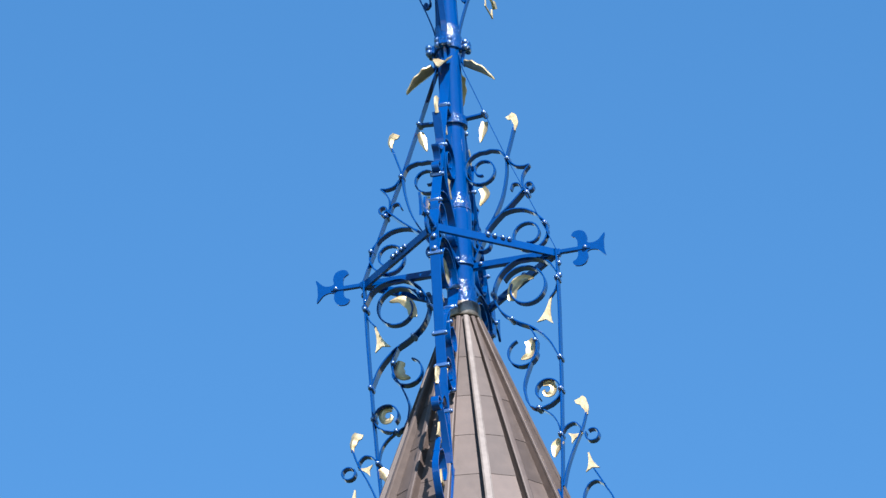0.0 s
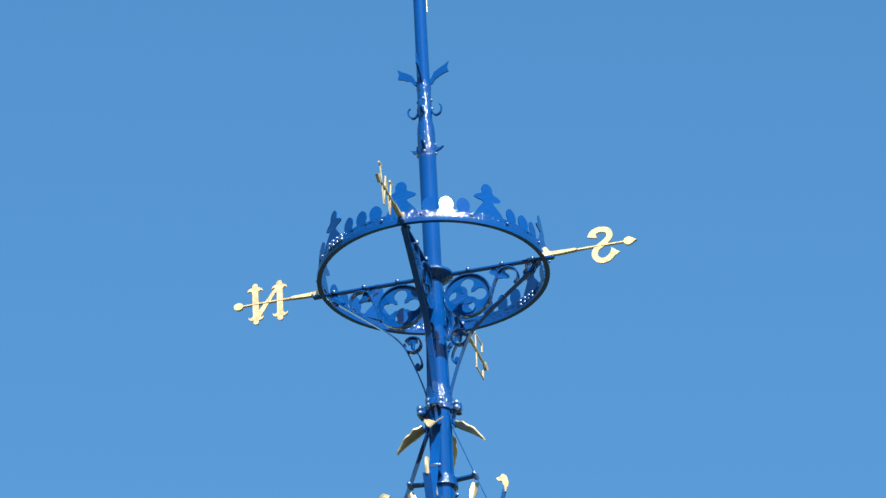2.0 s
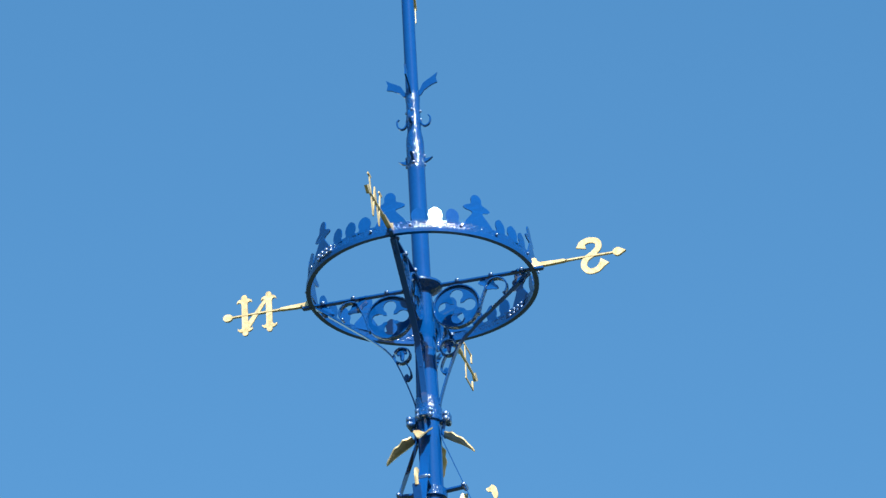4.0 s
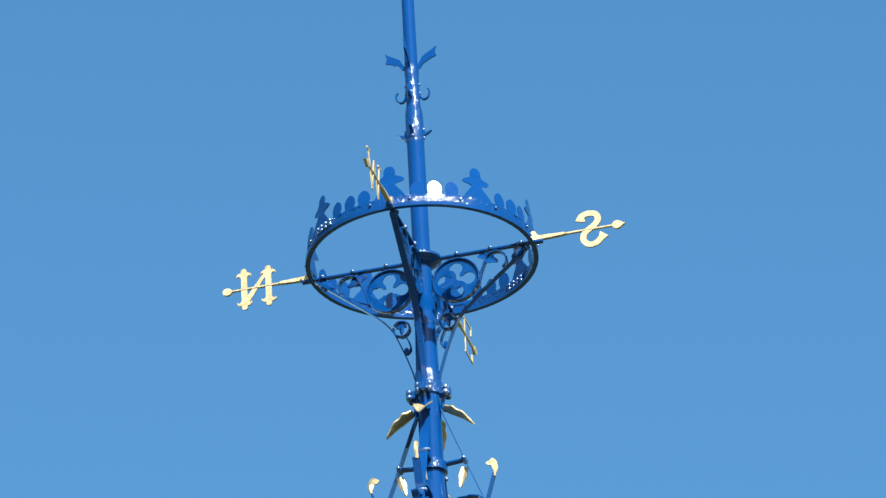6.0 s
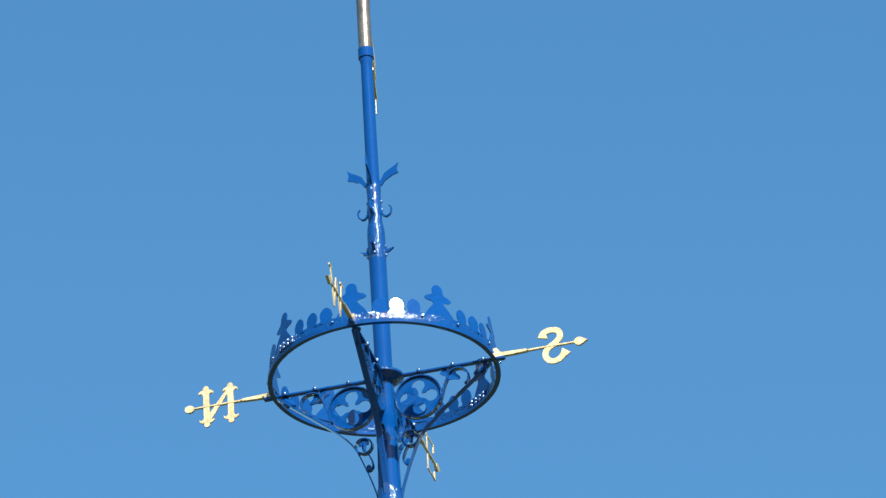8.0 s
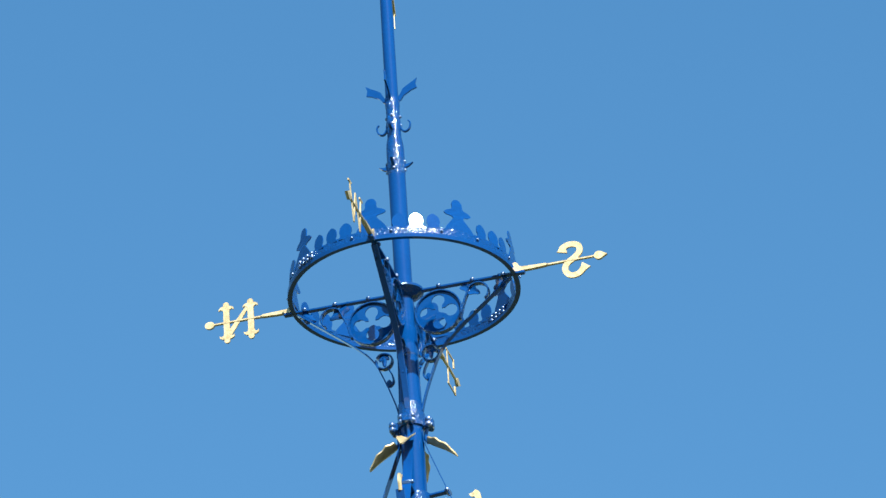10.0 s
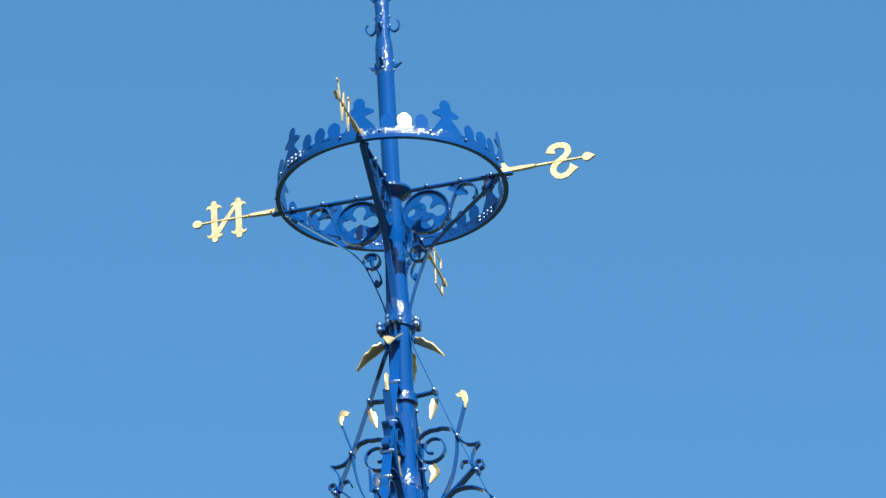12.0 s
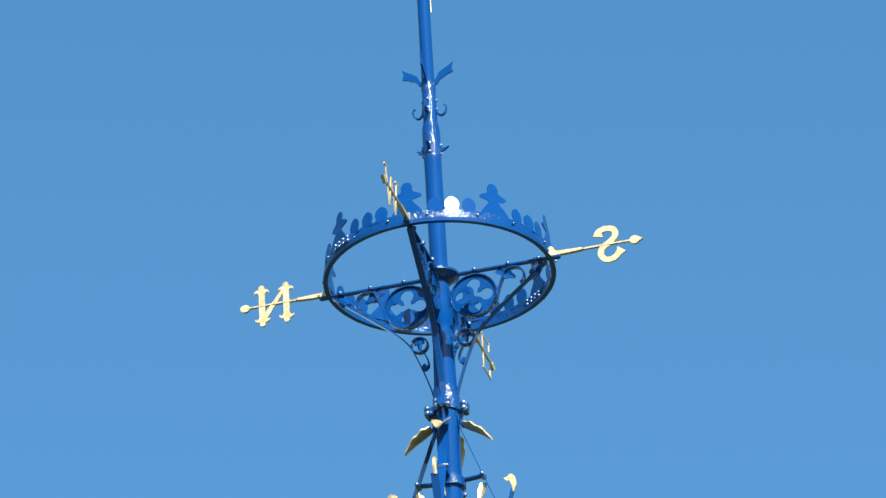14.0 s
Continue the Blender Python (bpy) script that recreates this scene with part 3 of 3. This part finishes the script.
part("spoke", block((0.60, 0.034, 0.013), (0.375, 0, RZ - 0.006 - CB), 0.15), BLUE, holder)
iron2("brace", spline([(0.668, 24.025), (0.48, 23.868), (0.318, 23.73), (0.21, 23.61), (0.14, 23.45), (0.09, 23.30), (0.072, 23.225)]), 0.038, 0.008)
qc = np.array((0.208, 23.877))
iron2("hoop", [qc + 0.142 * np.array((math.cos(t), math.sin(t))) for t in (math.tau * k / 40 for k in range(40))], 0.038, 0.010, closed=True, mat=LUMPY)
# Four round petals on thin necks are cut out of the plate.
d, rho = 0.076, 0.041
eighth = [(turn, d + rho * math.cos(radians(phi)), rho * math.sin(radians(phi))) for turn, phi in ((0, 0), (7, 25), (14, 50), (22, 75), (30, 100), (38, 125), (43, 145))] + [(45, 0.021, 0.021)]
eighth += [(90 - turn, b, a) for turn, a, b in eighth[-2:0:-1]]
bm = bmesh.new()
rings = []
for quarter in range(4):
    turn_by = np.array(((math.cos(quarter * math.pi / 2), -math.sin(quarter * math.pi / 2)), (math.sin(quarter * math.pi / 2), math.cos(quarter * math.pi / 2))))
    for turn, a, b in eighth:
        u = np.array((math.cos(radians(turn)), math.sin(radians(turn))))
        o, i_ = qc + SHIFT + turn_by @ (0.138 * u), qc + SHIFT + turn_by @ np.array((a, b))
        rings.append([bm.verts.new(p) for p in ((o[0], 0.004, o[1]), (i_[0], 0.004, i_[1]), (i_[0], -0.004, i_[1]), (o[0], -0.004, o[1]))])
for a, b in zip(rings, rings[1:] + rings[:1]):
    for i in range(4):
        bm.faces.new((a[i], b[i], b[(i + 1) % 4], a[(i + 1) % 4]))
part("quatrefoil", bm, BLUE, holder, smooth=False)
iron2("scroll", spline([(0.34, 23.80), (0.365, 23.90), (0.40, 23.99)], 5) + spiral(0.46, 23.955, 0.074, 0.06, 140, -190, 16), 0.04, 0.01, mat=LUMPY)
part("leaf", leaf(at([(0.36, 24.03), (0.42, 23.985), (0.47, 23.955)]), 0.06, 0.007, 2, 0.2, False), BLUE, holder)
part("leaf", leaf(at([(0.64, 24.03), (0.60, 23.99), (0.555, 23.965)]), 0.06, 0.007, 2, 0.2, False), BLUE, holder)
iron2("curl", spiral(0.146, 23.602, 0.052, 0.05, 30, 345, 24), 0.036, 0.01, mat=LUMPY)
for tip in ((0.146, 23.568), (0.118, 23.612), (0.176, 23.608)):
    part("leaf", leaf(at([(0.147, 23.632), ((tip[0] + 0.147) / 2, tip[1] + 0.022), tip]), 0.03, 0.007, 1, 0.2, False), BLUE, holder)
drop = [(0.122 + 0.019 * math.cos(t) * (1 - 0.3 * math.sin(t)), 23.448 + 0.026 * math.sin(t) - CB) for t in (math.tau * k / 18 for k in range(18))]
part("drop", plate(drop, 0.01), BLUE, holder)
iron2("tendril", spline([(0.125, 23.555), (0.10, 23.50), (0.095, 23.455), (0.118, 23.43), (0.122, 23.46)], 5), 0.03, 0.009)
places = [((r, q * 0.014, z + 0.004 - CB), (0, q * 0.6, 1)) for r, z in ((0.22, 24.045), (0.43, 24.045), (0.62, 24.045)) for q in (-1, 1)]
bolt_part("bolt", holder, places, 0.013)
for name, deg in QUARTERS[1:]:
    copy_thing(holder, pose(0, 0, CB, 0, 0, deg))

# ---- compass pointers with cut letters ----
LZ = 24.065


def bars(strokes, thick=0.006):
    """Letter strokes (a, b, c, d, width) as eased bars in the plane of the pointer, joined as one cut letter."""
    bm = bmesh.new()
    for i, (a, b, c, d, w) in enumerate(strokes):
        e = np.array((c - a, d - b))
        n = np.array((-e[1], e[0])) / np.linalg.norm(e) * w / 2
        t = thick / 2 + 0.0003 * i
        q = [np.array((a, b)) + n, np.array((a, b)) - n, np.array((c, d)) - n, np.array((c, d)) + n]
        f, k = [bm.verts.new((p[0], t, p[1])) for p in q], [bm.verts.new((p[0], -t, p[1])) for p in q]
        bm.faces.new(f), bm.faces.new(k[::-1])
        for j in range(4):
            bm.faces.new((f[j], k[j], k[(j + 1) % 4], f[(j + 1) % 4]))
    return bm


def curve_letter(line, wide, thick=0.012):
    bm = bmesh.new()
    line = spline(line, 8)
    n = len(line)

    def section(i, u):
        d = line[min(i + 1, n - 1)] - line[max(i - 1, 0)]
        d = d / np.linalg.norm(d)
        w = wide / 2 * (0.9 + 0.2 * math.sin(math.pi * u) + 1.0 * abs(2 * u - 1) ** 7)
        nx, nz = -d[1] * w, d[0] * w
        x, z = line[i]
        return [(x + nx, thick / 2, z + nz), (x - nx, thick / 2, z - nz), (x - nx, -thick / 2, z - nz), (x + nx, -thick / 2, z + nz)]

    return sweep(bm, line, section)


def stem_outline(x, high):
    """The upright of a letter: both ends flare into a round knob between two curled horns."""
    end = [(0.019, 0.0), (0.018, -0.045), (0.022, -0.030), (0.036, -0.024), (0.048, -0.032), (0.045, -0.016), (0.030, -0.006), (0.0175, -0.004), (0.018, 0.010), (0.010, 0.021), (0.0, 0.023)]
    top = [(a, high + b if i else 0.0) for i, (a, b) in enumerate(end)]
    right = [(a, -b) for a, b in top[:0:-1]] + top
    return [(x + a, b) for a, b in right] + [(x - a, b) for a, b in right[-2:0:-1]]


def letter_n(thick=0.012):
    bm = plate(stem_outline(0.962, 0.115), thick)
    for outline, t in ((stem_outline(1.115, 0.118), thick), ([(0.952, 0.112), (0.985, 0.098), (1.122, -0.082), (1.108, -0.105), (1.092, -0.10)], thick * 0.8)):
        more = bpy.data.meshes.new("letter")
        other = plate(outline, t)
        other.to_mesh(more)
        other.free()
        bm.from_mesh(more)
        bpy.data.meshes.remove(more)
    return bm


E_STROKES = [(1.0, -0.125, 1.0, 0.125, 0.016), (0.98, 0.119, 1.16, 0.119, 0.010), (0.98, -0.119, 1.16, -0.119, 0.010), (1.0, 0.0, 1.11, 0.0, 0.010), (1.15, 0.065, 1.15, 0.126, 0.014), (1.15, -0.065, 1.15, -0.126, 0.014)]
W_STROKES = [(0.93, 0.125, 0.985, -0.125, 0.016), (0.985, -0.125, 1.05, 0.10, 0.011), (1.05, 0.10, 1.115, -0.125, 0.016), (1.115, -0.125, 1.17, 0.125, 0.011), (0.90, 0.12, 0.96, 0.12, 0.012), (1.14, 0.12, 1.20, 0.12, 0.012)]
S_LINE = [(0.965, 0.075), (0.978, 0.115), (1.03, 0.132), (1.09, 0.115), (1.10, 0.065), (1.06, 0.02), (1.0, -0.02), (0.982, -0.075), (1.02, -0.122), (1.08, -0.12), (1.12, -0.085), (1.145, -0.055)]
S_LINE = [(1.062 + 0.8 * (a - 1.055), b * 0.83) for a, b in S_LINE]
for name, deg in QUARTERS:
    pointer = thing("compass_pointer", pose(0, 0, LZ, 0, 0, deg), f"gilded pointer of the compass with a cut letter {name}", "compass pointer", "pointers round the coronet")
    if name == "S":
        bm = curve_letter(S_LINE, 0.034)
    elif name == "N":
        bm = letter_n()
    else:
        bm = bars({"E": E_STROKES, "W": W_STROKES}[name])
    part("letter", bm, GOLD, pointer, smooth=False)
    part("rod", rod([(0.74, 0, -0.004), (0.95, 0, 0), (1.21, 0, 0)], 0.0105, 0.008), GOLD, pointer)
    tongue = [(0.70, -0.012), (0.80, -0.011), (0.885, -0.007), (0.90, 0.0), (0.885, 0.008), (0.80, 0.011), (0.735, 0.014)] + spline([(0.722, 0.022), (0.712, 0.042), (0.696, 0.050), (0.684, 0.040), (0.690, 0.022)], 3)
    part("tongue", plate(tongue, 0.026), GOLD, pointer)
    part("socket", block((0.065, 0.034, 0.02), (0.722, 0, -0.022), 0.25), BLUE, pointer, "dark blue iron socket")
    if name == "N":
        tip = [(1.222 + 0.03 * math.cos(t), 0.024 * math.sin(t)) for t in (math.tau * k / 20 for k in range(20))]
    else:
        half = spline([(1.185, 0.007), (1.198, 0.022), (1.218, 0.027), (1.24, 0.016), (1.266, 0.0)], 3)
        tip = half + [(a, -b) for a, b in half[-2::-1]]
    part("point", plate(tip, 0.018), GOLD, pointer, smooth=False)

# ---- wind vane, end-on ----
VZ = 26.62
vane = thing("wind_vane", pose(-0.011, 0, VZ, 0, 0, 101.5), "gilded wind vane on a blue sleeve, seen end-on", "wind vane")
part("sleeve", lathe([(0.037, -0.236), (0.042, -0.23), (0.042, -0.21), (0.0415, 0.28), (0.041, 0.30), (0.034, 0.31)], 24), CAP, vane, "worn grey metal sleeve")
part("beam", rod([(-0.8, 0, 0.2), (1.10, 0, 0.2)], 0.006, 0.004), GOLD, vane)
part("back_bar", block((0.012, 0.005, 0.44), (1.10, 0, 0.19), 0.2), GOLD, vane)
for z, high, r in ((0.36, 0.07, 1.0), (0.25, 0.06, 0.98), (0.115, 0.04, 1.02)):
    part("feather", plate([(r - 0.22, z), (r + 0.02, z + high / 2), (r + 0.12, z + high / 2), (r + 0.16, z), (r + 0.12, z - high / 2), (r + 0.02, z - high / 2)], 0.016), GOLD, vane)
    part("web", block((0.012, 0.008, abs(z - 0.2) + 0.01), (r - 0.12, 0, (z + 0.2) / 2), 0.2), GOLD, vane)
part("head", plate([(-0.98, 0.2), (-0.78, 0.27), (-0.82, 0.2), (-0.78, 0.13)], 0.012), GOLD, vane)
